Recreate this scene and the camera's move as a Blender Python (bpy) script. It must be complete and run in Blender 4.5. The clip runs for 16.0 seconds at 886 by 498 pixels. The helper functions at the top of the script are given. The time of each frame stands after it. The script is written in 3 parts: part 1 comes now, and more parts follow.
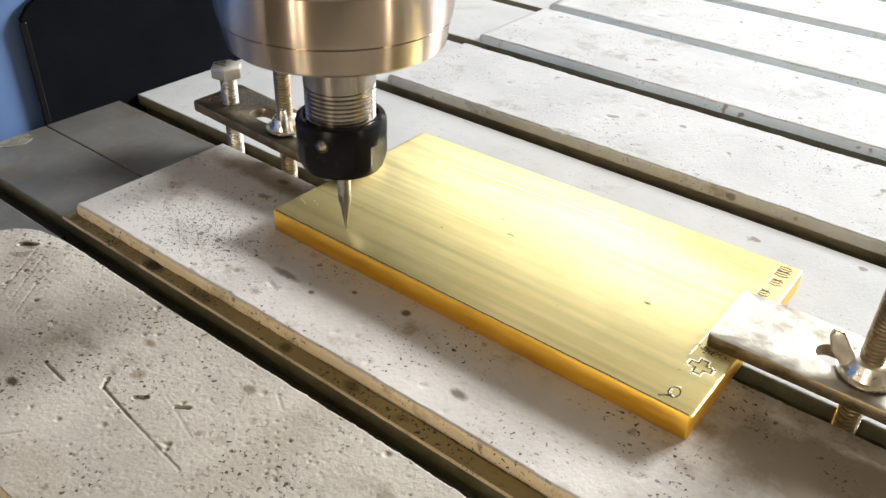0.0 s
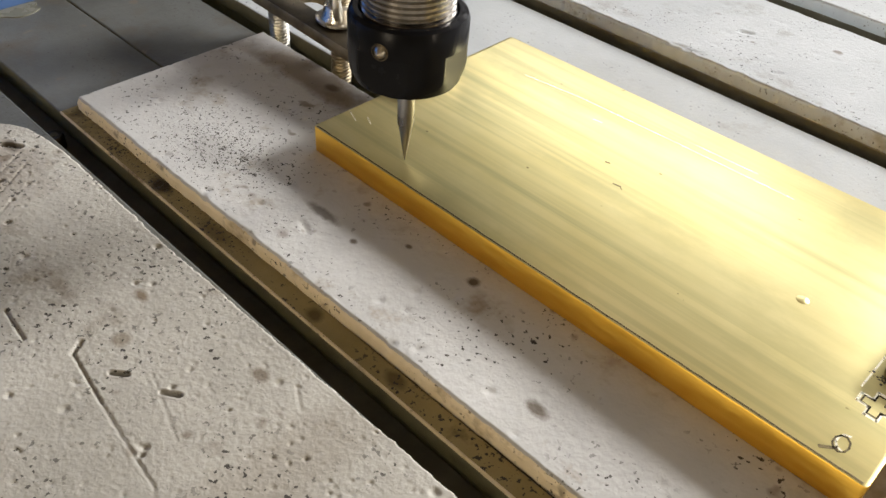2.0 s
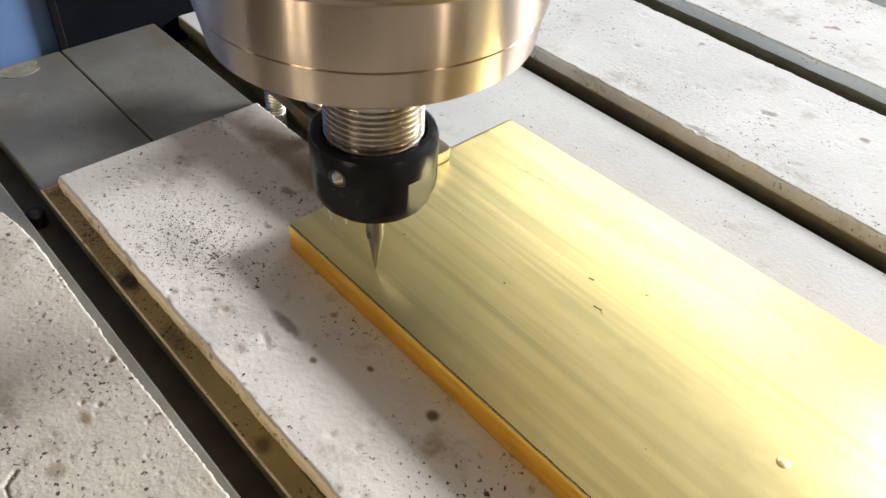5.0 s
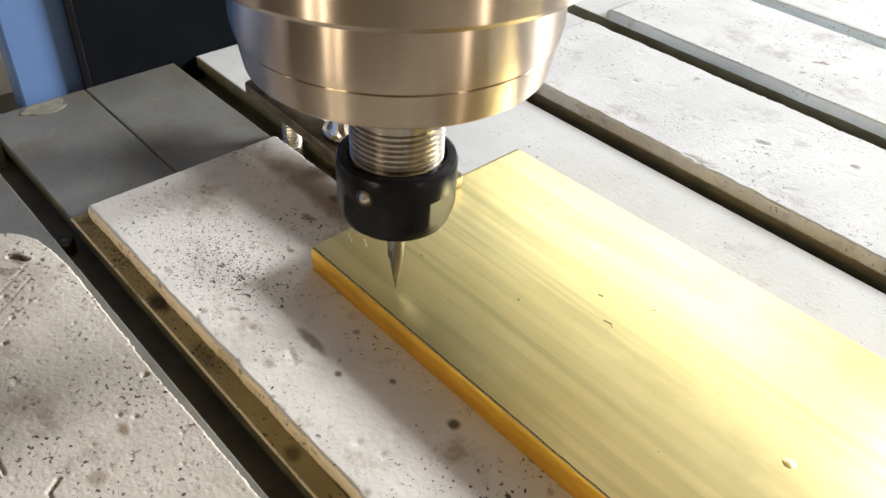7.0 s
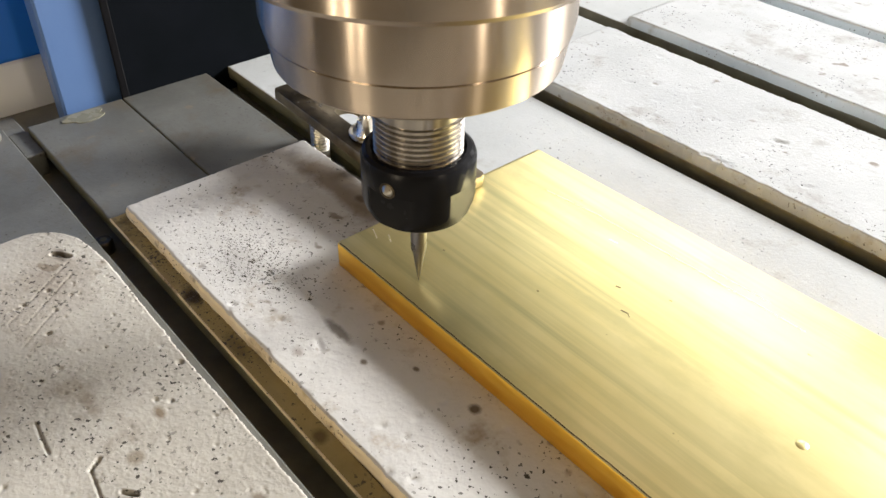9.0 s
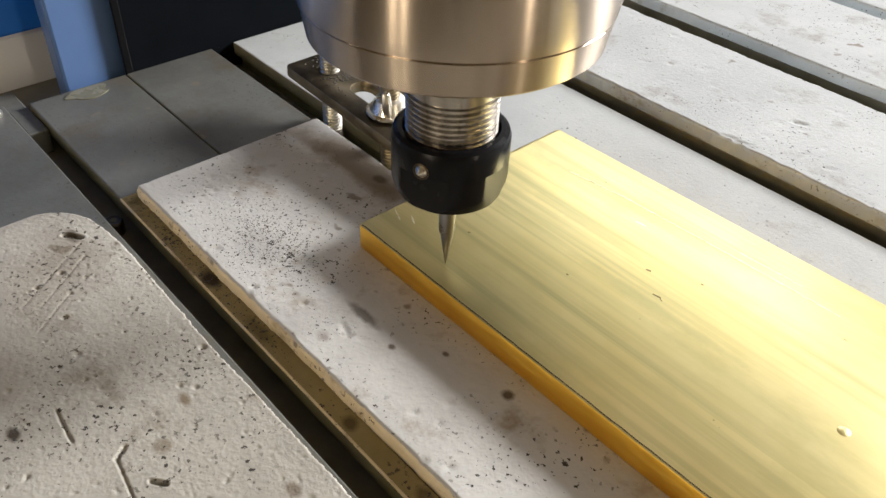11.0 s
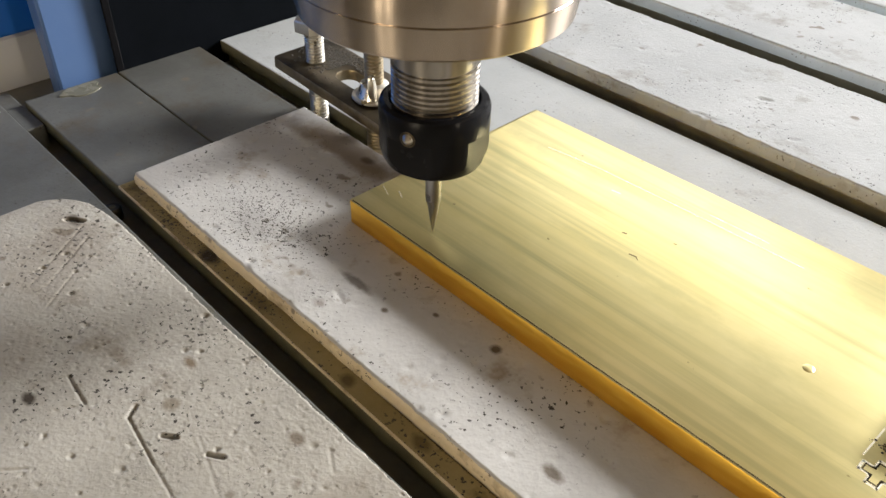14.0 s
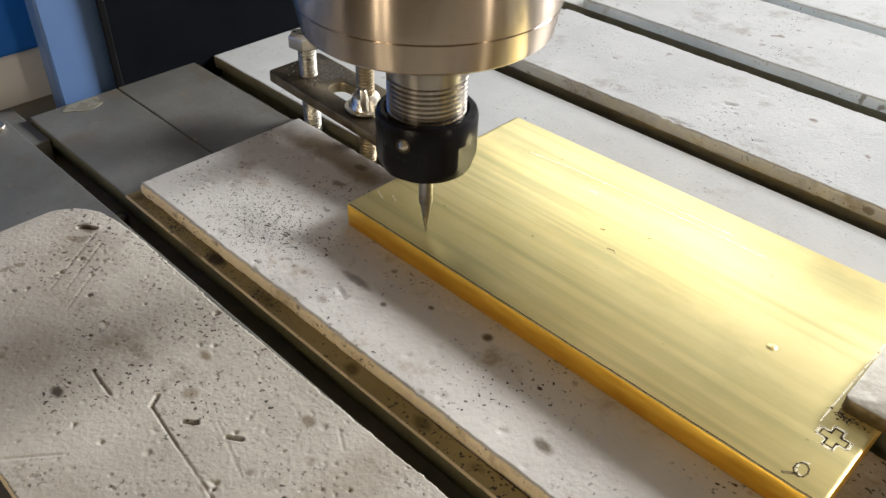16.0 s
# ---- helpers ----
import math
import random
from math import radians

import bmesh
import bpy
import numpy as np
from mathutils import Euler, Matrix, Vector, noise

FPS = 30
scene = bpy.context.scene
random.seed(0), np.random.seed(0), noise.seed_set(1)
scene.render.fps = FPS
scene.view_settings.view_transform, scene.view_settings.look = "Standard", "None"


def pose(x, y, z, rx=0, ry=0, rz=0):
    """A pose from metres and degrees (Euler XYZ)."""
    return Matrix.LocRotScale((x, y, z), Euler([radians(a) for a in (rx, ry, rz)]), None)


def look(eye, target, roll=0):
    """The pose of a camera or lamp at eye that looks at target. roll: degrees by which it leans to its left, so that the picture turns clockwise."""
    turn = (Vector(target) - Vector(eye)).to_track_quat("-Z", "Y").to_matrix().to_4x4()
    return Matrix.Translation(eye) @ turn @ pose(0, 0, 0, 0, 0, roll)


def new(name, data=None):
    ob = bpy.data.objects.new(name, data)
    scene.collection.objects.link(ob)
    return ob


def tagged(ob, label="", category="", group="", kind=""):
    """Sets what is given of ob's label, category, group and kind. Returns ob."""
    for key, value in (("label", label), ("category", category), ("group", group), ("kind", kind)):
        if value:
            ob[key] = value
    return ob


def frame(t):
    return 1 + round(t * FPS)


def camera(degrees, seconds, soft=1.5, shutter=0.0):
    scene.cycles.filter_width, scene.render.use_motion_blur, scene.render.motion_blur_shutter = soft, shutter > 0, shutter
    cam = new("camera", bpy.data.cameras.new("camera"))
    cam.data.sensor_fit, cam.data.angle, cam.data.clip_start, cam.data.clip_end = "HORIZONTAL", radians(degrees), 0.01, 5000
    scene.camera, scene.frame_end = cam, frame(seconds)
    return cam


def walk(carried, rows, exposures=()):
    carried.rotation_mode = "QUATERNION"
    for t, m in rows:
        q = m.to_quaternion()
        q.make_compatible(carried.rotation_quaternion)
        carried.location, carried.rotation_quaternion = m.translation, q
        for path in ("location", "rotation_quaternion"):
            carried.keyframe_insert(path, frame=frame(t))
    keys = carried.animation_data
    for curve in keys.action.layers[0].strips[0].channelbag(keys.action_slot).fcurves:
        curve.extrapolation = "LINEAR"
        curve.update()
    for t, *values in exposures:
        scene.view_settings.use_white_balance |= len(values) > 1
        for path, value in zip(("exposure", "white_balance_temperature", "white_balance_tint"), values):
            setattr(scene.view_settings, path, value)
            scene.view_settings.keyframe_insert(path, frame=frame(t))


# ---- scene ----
cam = camera(56.80, 16.0)
PATH = [
    (0, (0.00348, 0.01869, 0.20114), (-1.00783, 1.34182, -0.90638), 1.889),
    (0.5, (0.00481, 0.01999, 0.20878), (-1.03693, 1.35275, -0.85824), 2.137),
    (1, (-0.01423, 0.01964, 0.20920), (-1.05865, 1.30620, -0.91059), 5.028),
    (1.5, (-0.04715, 0.03075, 0.18995), (-1.06498, 1.21892, -1.05595), 4.748),
    (2, (-0.04834, 0.07057, 0.17070), (-1.05215, 1.19532, -1.14357), 4.214),
    (2.5, (-0.04754, 0.07910, 0.18616), (-1.16772, 1.13298, -1.09233), 3.658),
    (3, (-0.04557, 0.09325, 0.18660), (-1.16218, 1.12356, -1.11404), -0.044),
    (3.5, (-0.05308, 0.11403, 0.18067), (-1.12890, 1.10753, -1.18151), 0.328),
    (4, (-0.05622, 0.11895, 0.18273), (-1.09749, 1.08762, -1.22348), 2.568),
    (4.5, (-0.05958, 0.11904, 0.18448), (-1.07246, 1.09372, -1.23821), 3.995),
    (5, (-0.05799, 0.11226, 0.19236), (-1.13369, 1.14014, -1.14418), 3.606),
    (5.2, (-0.05733, 0.11055, 0.18974), (-1.13334, 1.14243, -1.14347), 3.774),
    (7.5, (-0.04548, 0.09475, 0.19625), (-1.18596, 1.18287, -1.03473), 3.003),
    (8, (-0.03572, 0.09286, 0.19827), (-1.19667, 1.17602, -1.01785), 2.609),
    (8.5, (-0.04094, 0.08839, 0.21129), (-1.22100, 1.15320, -1.00264), 1.640),
    (9, (-0.04058, 0.09064, 0.19535), (-1.22729, 1.13215, -1.03225), 1.253),
    (9.5, (-0.04490, 0.09247, 0.19141), (-1.21614, 1.13267, -1.05205), 1.485),
    (11.8, (-0.05673, 0.07943, 0.19168), (-1.17178, 1.13280, -1.09170), 2.147),
    (12, (-0.05739, 0.08316, 0.19108), (-1.15908, 1.13726, -1.10319), 1.614),
    (12.5, (-0.05886, 0.08512, 0.19076), (-1.14424, 1.14690, -1.11099), 1.421),
    (13, (-0.05375, 0.08576, 0.18788), (-1.14590, 1.14729, -1.10841), 1.560),
    (13.5, (-0.04550, 0.07761, 0.18993), (-1.16441, 1.16589, -1.06054), 1.865),
    (14, (-0.03965, 0.06844, 0.18967), (-1.16272, 1.16191, -1.05252), 1.473),
    (14.5, (-0.04027, 0.06593, 0.18749), (-1.15617, 1.16080, -1.05991), 1.260),
    (15, (-0.03202, 0.05807, 0.18954), (-1.14917, 1.16651, -1.04469), 0.955),
    (15.5, (-0.02676, 0.05384, 0.19511), (-1.13418, 1.18573, -1.02655), 1.491),
    (16, (-0.02883, 0.05072, 0.20013), (-1.12622, 1.19104, -1.02274), 1.457),
]
EXPOSURES = [(0.0, 0.06), (1.0, -0.02), (1.5, -0.2), (2.5, -0.22), (3.5, -0.12), (5.0, 0.06), (7.5, 0.16), (9.0, 0.18), (9.5, 0.1), (12.0, -0.2), (13.0, -0.16), (14.5, -0.22), (16.0, -0.25)]
walk(cam, [(t, look(eye, target, roll)) for t, eye, target, roll in PATH], EXPOSURES)

# ---- world and light ----
world = bpy.data.worlds.new("workshop_sky")
scene.world = world
world.use_nodes = True
wn = world.node_tree.nodes
sky = wn.new("ShaderNodeTexSky")
sky.sky_type, sky.sun_disc = "NISHITA", False
sky.sun_elevation, sky.sun_rotation = radians(55), radians(170)
wn["Background"].inputs["Strength"].default_value = 0.05
world.node_tree.links.new(sky.outputs["Color"], wn["Background"].inputs["Color"])


def window_lamp(name, at, towards, wide, high, watts, colour):
    data = bpy.data.lights.new(name, "AREA")
    data.shape, data.size, data.size_y, data.energy, data.color = "RECTANGLE", wide, high, watts, colour
    ob = new(name, data)
    ob.matrix_world = look(at, towards)
    return ob


# daylight through the workshop's windows
window_lamp("window_daylight_tall", (-1.11, 2.19, 0.98), (-1.11, 0.0, 0.98), 1.32, 0.72, 22, (1.0, 0.985, 0.965))
window_lamp("window_daylight_bright", (0.58, 2.19, 0.82), (0.58, 0.0, 0.82), 0.76, 0.46, 182, (1.0, 0.985, 0.965))
window_lamp("window_daylight_upper", (-1.2, 2.19, 1.83), (-1.2, 0.0, 1.83), 3.1, 0.94, 9.5, (1.0, 0.97, 0.92))
window_lamp("roof_daylight", (-1.35, 1.72, 2.39), (-1.35, 1.72, 0.0), 3.2, 0.75, 4.5, (1.0, 0.97, 0.92))
for wx, wide in ((-1.65, 0.08), (0.10, 0.11), (0.46, 0.11)):
    window_lamp("window_daylight_south", (wx, -2.49, 0.5), (wx, 0.0, 0.5), wide, 1.6, 165.0 * wide, (1.0, 0.85, 0.64))
window_lamp("window_daylight_east", (2.49, 0.36, 0.5), (0.0, 0.36, 0.5), 0.11, 1.6, 15, (1.0, 0.85, 0.66))


# ---- materials ----
def shader(name):
    m = bpy.data.materials.new(name)
    m.use_nodes = True
    return m, m.node_tree.nodes, m.node_tree.links, m.node_tree.nodes["Principled BSDF"]


def noise_node(n, l, scale, detail=4.0, rough=0.6, stretch=(1, 1, 1), seed=0.0):
    co = n.new("ShaderNodeTexCoord")
    mp = n.new("ShaderNodeMapping")
    mp.inputs["Scale"].default_value = stretch
    mp.inputs["Location"].default_value = (seed, seed * 0.7, seed * 1.3)
    t = n.new("ShaderNodeTexNoise")
    t.inputs["Scale"].default_value, t.inputs["Detail"].default_value, t.inputs["Roughness"].default_value = scale, detail, rough
    l.new(co.outputs["Object"], mp.inputs["Vector"])
    l.new(mp.outputs["Vector"], t.inputs["Vector"])
    return t.outputs["Fac"]


def ramp(n, l, fac, stops):
    r = n.new("ShaderNodeValToRGB")
    e = r.color_ramp.elements
    while len(e) < len(stops):
        e.new(0.5)
    for el, (p, c) in zip(e, stops):
        el.position = p
        el.color = (*c, 1) if len(c) == 3 else c
    l.new(fac, r.inputs["Fac"])
    return r.outputs["Color"]


def mix(n, l, fac, a, b, how="MIX"):
    m = n.new("ShaderNodeMix")
    m.data_type, m.blend_type = "RGBA", how
    for sock, v in ((m.inputs["Factor"], fac), (m.inputs["A"], a), (m.inputs["B"], b)):
        if isinstance(v, (int, float)):
            sock.default_value = v
        elif isinstance(v, tuple):
            sock.default_value = (*v, 1)
        else:
            l.new(v, sock)
    return m.outputs["Result"]


def bump(n, l, p, height, strength, distance):
    b = n.new("ShaderNodeBump")
    b.inputs["Strength"].default_value, b.inputs["Distance"].default_value = strength, distance
    l.new(height, b.inputs["Height"])
    l.new(b.outputs["Normal"], p.inputs["Normal"])


def grey(v):
    return (v, v, v)


def blotch(n, l, centre, radii, seed, amount):
    """A ragged stain round a place on the surface, 1 in its middle."""
    co = n.new("ShaderNodeTexCoord")
    mp = n.new("ShaderNodeMapping")
    mp.inputs["Scale"].default_value = (1 / radii[0], 1 / radii[1], 0)
    mp.inputs["Location"].default_value = (-centre[0] / radii[0], -centre[1] / radii[1], 0)
    ln = n.new("ShaderNodeVectorMath")
    ln.operation = "LENGTH"
    l.new(co.outputs["Object"], mp.inputs["Vector"])
    l.new(mp.outputs["Vector"], ln.inputs[0])
    ad = n.new("ShaderNodeMath")
    ad.operation = "MULTIPLY_ADD"
    l.new(noise_node(n, l, 60, 5, 0.7, seed=seed), ad.inputs[0])
    ad.inputs[1].default_value = 1.6
    l.new(ln.outputs["Value"], ad.inputs[2])
    half = n.new("ShaderNodeMath")
    half.operation = "MULTIPLY"
    half.inputs[1].default_value = 0.44
    l.new(ad.outputs["Value"], half.inputs[0])
    return ramp(n, l, half.outputs["Value"], [(0.54, grey(amount)), (0.80, grey(0))])


def stone(name, base, alt, dirt, dirt_at, speck_at, rough=0.5, seed=0.0, relief=0.0004, stains=(), gloss=0.3, coarse=0.0):
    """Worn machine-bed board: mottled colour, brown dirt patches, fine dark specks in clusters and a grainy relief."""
    m, n, l, p = shader(name)
    mott = noise_node(n, l, 22, 6, 0.65, seed=seed)
    col = ramp(n, l, mott, [(0.32, base), (0.68, alt)])
    patch = noise_node(n, l, 30, 5, 0.7, seed=seed + 3)
    mask = ramp(n, l, patch, [(dirt_at, grey(0)), (dirt_at + 0.14, grey(1))])
    col = mix(n, l, mask, col, dirt)
    for k, (cx, cy, rx, ry, amount, tone) in enumerate(stains):
        col = mix(n, l, blotch(n, l, (cx, cy), (rx, ry), seed + 30 + k, amount), col, tone)
    fine = noise_node(n, l, 620, 2, 0.5, seed=seed + 5)
    cluster = noise_node(n, l, 38, 3, 0.6, seed=seed + 9)
    sm = ramp(n, l, fine, [(speck_at, grey(0)), (speck_at + 0.04, grey(1))])
    cm = ramp(n, l, cluster, [(0.44, grey(0)), (0.6, grey(1))])
    both = mix(n, l, 1.0, sm, cm, "MULTIPLY")
    col = mix(n, l, both, col, (0.055, 0.05, 0.045))
    blot = noise_node(n, l, 110, 2, 0.4, seed=seed + 14)
    bm_ = ramp(n, l, blot, [(0.70, grey(0)), (0.75, grey(0.75))])
    col = mix(n, l, bm_, col, (0.16, 0.13, 0.10))
    l.new(col, p.inputs["Base Color"])
    p.inputs["Specular IOR Level"].default_value = gloss
    rr = ramp(n, l, noise_node(n, l, 70, 4, 0.6, seed=seed + 2), [(0.3, grey(rough - 0.1)), (0.7, grey(rough + 0.14))])
    l.new(rr, p.inputs["Roughness"])
    grain = mix(n, l, coarse, noise_node(n, l, 520, 5, 0.65, seed=seed + 7), noise_node(n, l, 140, 4, 0.6, seed=seed + 11))
    bump(n, l, p, grain, 0.55, relief * (1 + 2 * coarse))
    return m


def metal(name, base, alt, rough, spread, scale, stretch=(1, 1, 1), relief=0.0, seed=0.0, aniso=0.0):
    m, n, l, p = shader(name)
    f = noise_node(n, l, scale, 5, 0.6, stretch, seed)
    l.new(ramp(n, l, f, [(0.3, base), (0.7, alt)]), p.inputs["Base Color"])
    l.new(ramp(n, l, f, [(0.3, grey(rough)), (0.7, grey(rough + spread))]), p.inputs["Roughness"])
    p.inputs["Metallic"].default_value = 1.0
    if aniso:
        tg = n.new("ShaderNodeTangent")
        tg.direction_type, tg.axis = "RADIAL", "Z"
        l.new(tg.outputs["Tangent"], p.inputs["Tangent"])
        p.inputs["Anisotropic"].default_value, p.inputs["Anisotropic Rotation"].default_value = aniso, 0.25
    if relief:
        bump(n, l, p, noise_node(n, l, scale * 3, 3, 0.6, stretch, seed + 4), 0.5, relief)
    return m


def paint(name, base, alt, rough, scale=40.0, relief=0.0002, seed=0.0, gloss=0.5):
    m, n, l, p = shader(name)
    p.inputs["Specular IOR Level"].default_value = gloss
    f = noise_node(n, l, scale, 5, 0.65, seed=seed)
    l.new(ramp(n, l, f, [(0.3, base), (0.7, alt)]), p.inputs["Base Color"])
    l.new(ramp(n, l, f, [(0.3, grey(rough)), (0.7, grey(rough + 0.12))]), p.inputs["Roughness"])
    bump(n, l, p, noise_node(n, l, scale * 12, 3, 0.6, seed=seed + 2), 0.3, relief)
    return m


def brass_material():
    """Brass brushed along x: long fine grey-green tarnish lines in patches, and a gloss drawn out across the brushing."""
    m, n, l, p = shader("brushed_brass")
    line = noise_node(n, l, 1.0, 4, 0.58, (5, 250, 60), 1.0)
    broad = noise_node(n, l, 1.0, 4, 0.55, (7, 75, 40), 15.0)
    fine = noise_node(n, l, 1.0, 4, 0.6, (14, 1300, 200), 4.0)
    cloud = noise_node(n, l, 26, 4, 0.6, (0.6, 1, 1), 8.0)
    col = ramp(n, l, cloud, [(0.34, (0.62, 0.53, 0.235)), (0.68, (0.70, 0.615, 0.315))])
    dull = mix(n, l, 1.0, ramp(n, l, line, [(0.42, grey(0)), (0.64, grey(1))]), ramp(n, l, broad, [(0.42, grey(0.15)), (0.66, grey(0.68))]), "MULTIPLY")
    col = mix(n, l, dull, col, (0.34, 0.32, 0.155))
    col = mix(n, l, ramp(n, l, noise_node(n, l, 48, 5, 0.65, (0.5, 1, 1), 21.0), [(0.50, grey(0)), (0.72, grey(0.55))]), col, (0.47, 0.42, 0.20))
    for k, (cx, cy, rx, ry, amount) in enumerate([(-0.205, 0.297, 0.030, 0.0055, 0.55), (-0.150, 0.3045, 0.035, 0.003, 0.35), (-0.082, 0.309, 0.024, 0.012, 0.4), (-0.148, 0.262, 0.040, 0.003, 0.4), (-0.19, 0.279, 0.03, 0.004, 0.3)]):
        col = mix(n, l, blotch(n, l, (cx + 0.1437, cy - 0.2668), (rx, ry), 50 + k, amount), col, (0.36, 0.335, 0.165))
    dots = ramp(n, l, noise_node(n, l, 260, 1, 0.4, seed=12.0), [(0.80, grey(0)), (0.83, grey(0.8))])
    col = mix(n, l, dots, col, (0.15, 0.11, 0.04))
    l.new(col, p.inputs["Base Color"])
    p.inputs["Metallic"].default_value = 1.0
    l.new(mix(n, l, 0.5, ramp(n, l, broad, [(0.35, grey(0.38)), (0.65, grey(0.45))]), ramp(n, l, fine, [(0.3, grey(0.36)), (0.7, grey(0.43))])), p.inputs["Roughness"])
    across = n.new("ShaderNodeCombineXYZ")
    across.inputs["Y"].default_value = 1.0
    l.new(across.outputs["Vector"], p.inputs["Tangent"])
    p.inputs["Anisotropic"].default_value = 0.3
    bump(n, l, p, fine, 0.10, 0.0002)
    return m


def brass_side_material():
    m, n, l, p = shader("sawn_brass_warm_bounce")
    f = noise_node(n, l, 1.0, 5, 0.6, (60, 60, 420), 2.0)
    # same brass as the top; warm light bounced off the board is painted in
    l.new(ramp(n, l, f, [(0.3, (0.92, 0.52, 0.062)), (0.7, (1.0, 0.64, 0.105))]), p.inputs["Base Color"])
    p.inputs["Metallic"].default_value = 1.0
    l.new(ramp(n, l, f, [(0.3, grey(0.36)), (0.7, grey(0.5))]), p.inputs["Roughness"])
    bump(n, l, p, f, 0.2, 0.0003)
    return m


SPOT = (0.10, 0.078, 0.055)
RUST_AND_SHADE, DARK = (0.17, 0.125, 0.08), (0.03, 0.02, 0.012)
BOARD_NEAR = stone("worn_grey_board", (0.305, 0.29, 0.258), (0.41, 0.392, 0.352), (0.21, 0.185, 0.15), 0.57, 0.62, 0.68, 1.0, 0.0006,
                   [(-0.3098, 0.1398, 0.005, 0.0028, 0.95, DARK), (-0.2905, 0.117, 0.03, 0.02, 0.45, (0.24, 0.21, 0.175)), (-0.2169, 0.1345, 0.0035, 0.002, 0.9, (0.17, 0.13, 0.09)), (-0.2053, 0.1222, 0.003, 0.003, 0.8, (0.2, 0.17, 0.13)),
                    (-0.2353, 0.0929, 0.003, 0.002, 0.9, DARK), (-0.145, 0.125, 0.014, 0.05, 0.45, (0.27, 0.24, 0.20)), (-0.19, 0.075, 0.03, 0.012, 0.4, (0.30, 0.27, 0.23)), (-0.30, 0.135, 0.022, 0.012, 0.5, (0.20, 0.17, 0.14)), (-0.1713, 0.1416, 0.003, 0.002, 0.8, (0.15, 0.12, 0.09)),
                    (-0.235, 0.120, 0.004, 0.003, 0.6, (0.16, 0.13, 0.10)), (-0.26, 0.095, 0.02, 0.012, 0.4, (0.24, 0.21, 0.175))], gloss=0.1, coarse=0.35)
# first three stains: brown dirt with the clamps' shade put into the colour
BOARD_WORK = stone("stained_white_board", (0.40, 0.393, 0.38), (0.50, 0.493, 0.478), (0.27, 0.225, 0.17), 0.575, 0.635, 0.68, 6.0, 0.0004,
                   [(-0.280, 0.247, 0.045, 0.011, 0.75, RUST_AND_SHADE), (-0.005, 0.226, 0.060, 0.030, 0.85, (0.19, 0.16, 0.125)), (-0.262, 0.243, 0.012, 0.006, 0.5, RUST_AND_SHADE),
                    (-0.2115, 0.1953, 0.010, 0.0022, 0.7, (0.06, 0.045, 0.03)), (-0.1579, 0.2075, 0.0025, 0.002, 0.95, SPOT), (-0.1155, 0.1854, 0.005, 0.0025, 0.85, SPOT), (-0.2119, 0.180, 0.004, 0.003, 0.7, (0.2, 0.17, 0.15)),
                    (-0.2696, 0.2473, 0.004, 0.003, 0.9, SPOT), (-0.262, 0.188, 0.012, 0.010, 0.3, (0.2, 0.19, 0.18)), (-0.195, 0.1935, 0.0018, 0.0014, 0.9, SPOT), (-0.182, 0.2045, 0.0016, 0.0012, 0.9, SPOT)], gloss=0.08)
BOARD_FAR = stone("scuffed_white_board", (0.378, 0.395, 0.412), (0.455, 0.473, 0.492), (0.30, 0.297, 0.288), 0.57, 0.655, 0.7, 11.0, 0.0004, gloss=0.1)
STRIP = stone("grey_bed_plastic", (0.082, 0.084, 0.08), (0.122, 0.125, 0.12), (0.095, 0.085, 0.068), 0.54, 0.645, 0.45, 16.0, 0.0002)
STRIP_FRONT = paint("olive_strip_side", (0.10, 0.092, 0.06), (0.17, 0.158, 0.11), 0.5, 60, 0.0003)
EDGE_GREY = stone("grey_board_side", (0.50, 0.545, 0.575), (0.60, 0.65, 0.685), (0.34, 0.32, 0.28), 0.58, 0.66, 0.5, 13.0, 0.0004)
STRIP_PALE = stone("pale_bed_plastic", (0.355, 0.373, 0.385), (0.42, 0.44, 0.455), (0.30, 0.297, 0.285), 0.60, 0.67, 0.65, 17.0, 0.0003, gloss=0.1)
BOARD_EDGE = stone("yellowed_board_edge", (0.58, 0.48, 0.31), (0.72, 0.62, 0.45), (0.19, 0.13, 0.07), 0.54, 0.62, 0.6, 21.0, 0.0008)
LEDGE = stone("oily_brown_ledge", (0.22, 0.17, 0.075), (0.33, 0.265, 0.13), (0.06, 0.042, 0.018), 0.56, 0.60, 0.5, 26.0, 0.0006, [(-0.264, 0.1685, 0.008, 0.004, 0.95, (0.025, 0.016, 0.008)), (-0.183, 0.1683, 0.004, 0.003, 0.75, (0.06, 0.04, 0.02)), (-0.150, 0.1690, 0.005, 0.003, 0.7, (0.07, 0.05, 0.025)), (-0.232, 0.168, 0.010, 0.003, 0.5, (0.07, 0.05, 0.025))], gloss=0.15)
# oily grime, with the shade of the slots put into its colour
GRIME_SHADE = paint("oily_grime_slot_shade", (0.08, 0.074, 0.042), (0.16, 0.148, 0.088), 0.5, 120, 0.0004)
GRIME_BOLT = metal("oily_dark_steel", (0.07, 0.06, 0.045), (0.16, 0.14, 0.11), 0.3, 0.2, 200)
SLOT_FLOOR = paint("dirty_slot_metal", (0.085, 0.08, 0.065), (0.16, 0.148, 0.12), 0.45, 60)
BRASS = brass_material()
BRASS_SIDE = brass_side_material()
STEEL = metal("turned_steel", (0.465, 0.39, 0.315), (0.50, 0.42, 0.34), 0.25, 0.015, 1.0, (0, 0, 900), 0.0, 3.0, 1.0)
NOSE = metal("polished_spindle_nose", (0.36, 0.33, 0.29), (0.385, 0.355, 0.315), 0.2, 0.03, 1.0, (0, 0, 700), 0.0, 5.0, 0.6)
BLACK_NUT = paint("black_oxide_steel", (0.006, 0.006, 0.007), (0.008, 0.008, 0.009), 0.17, 60, 0.0001, gloss=0.08)
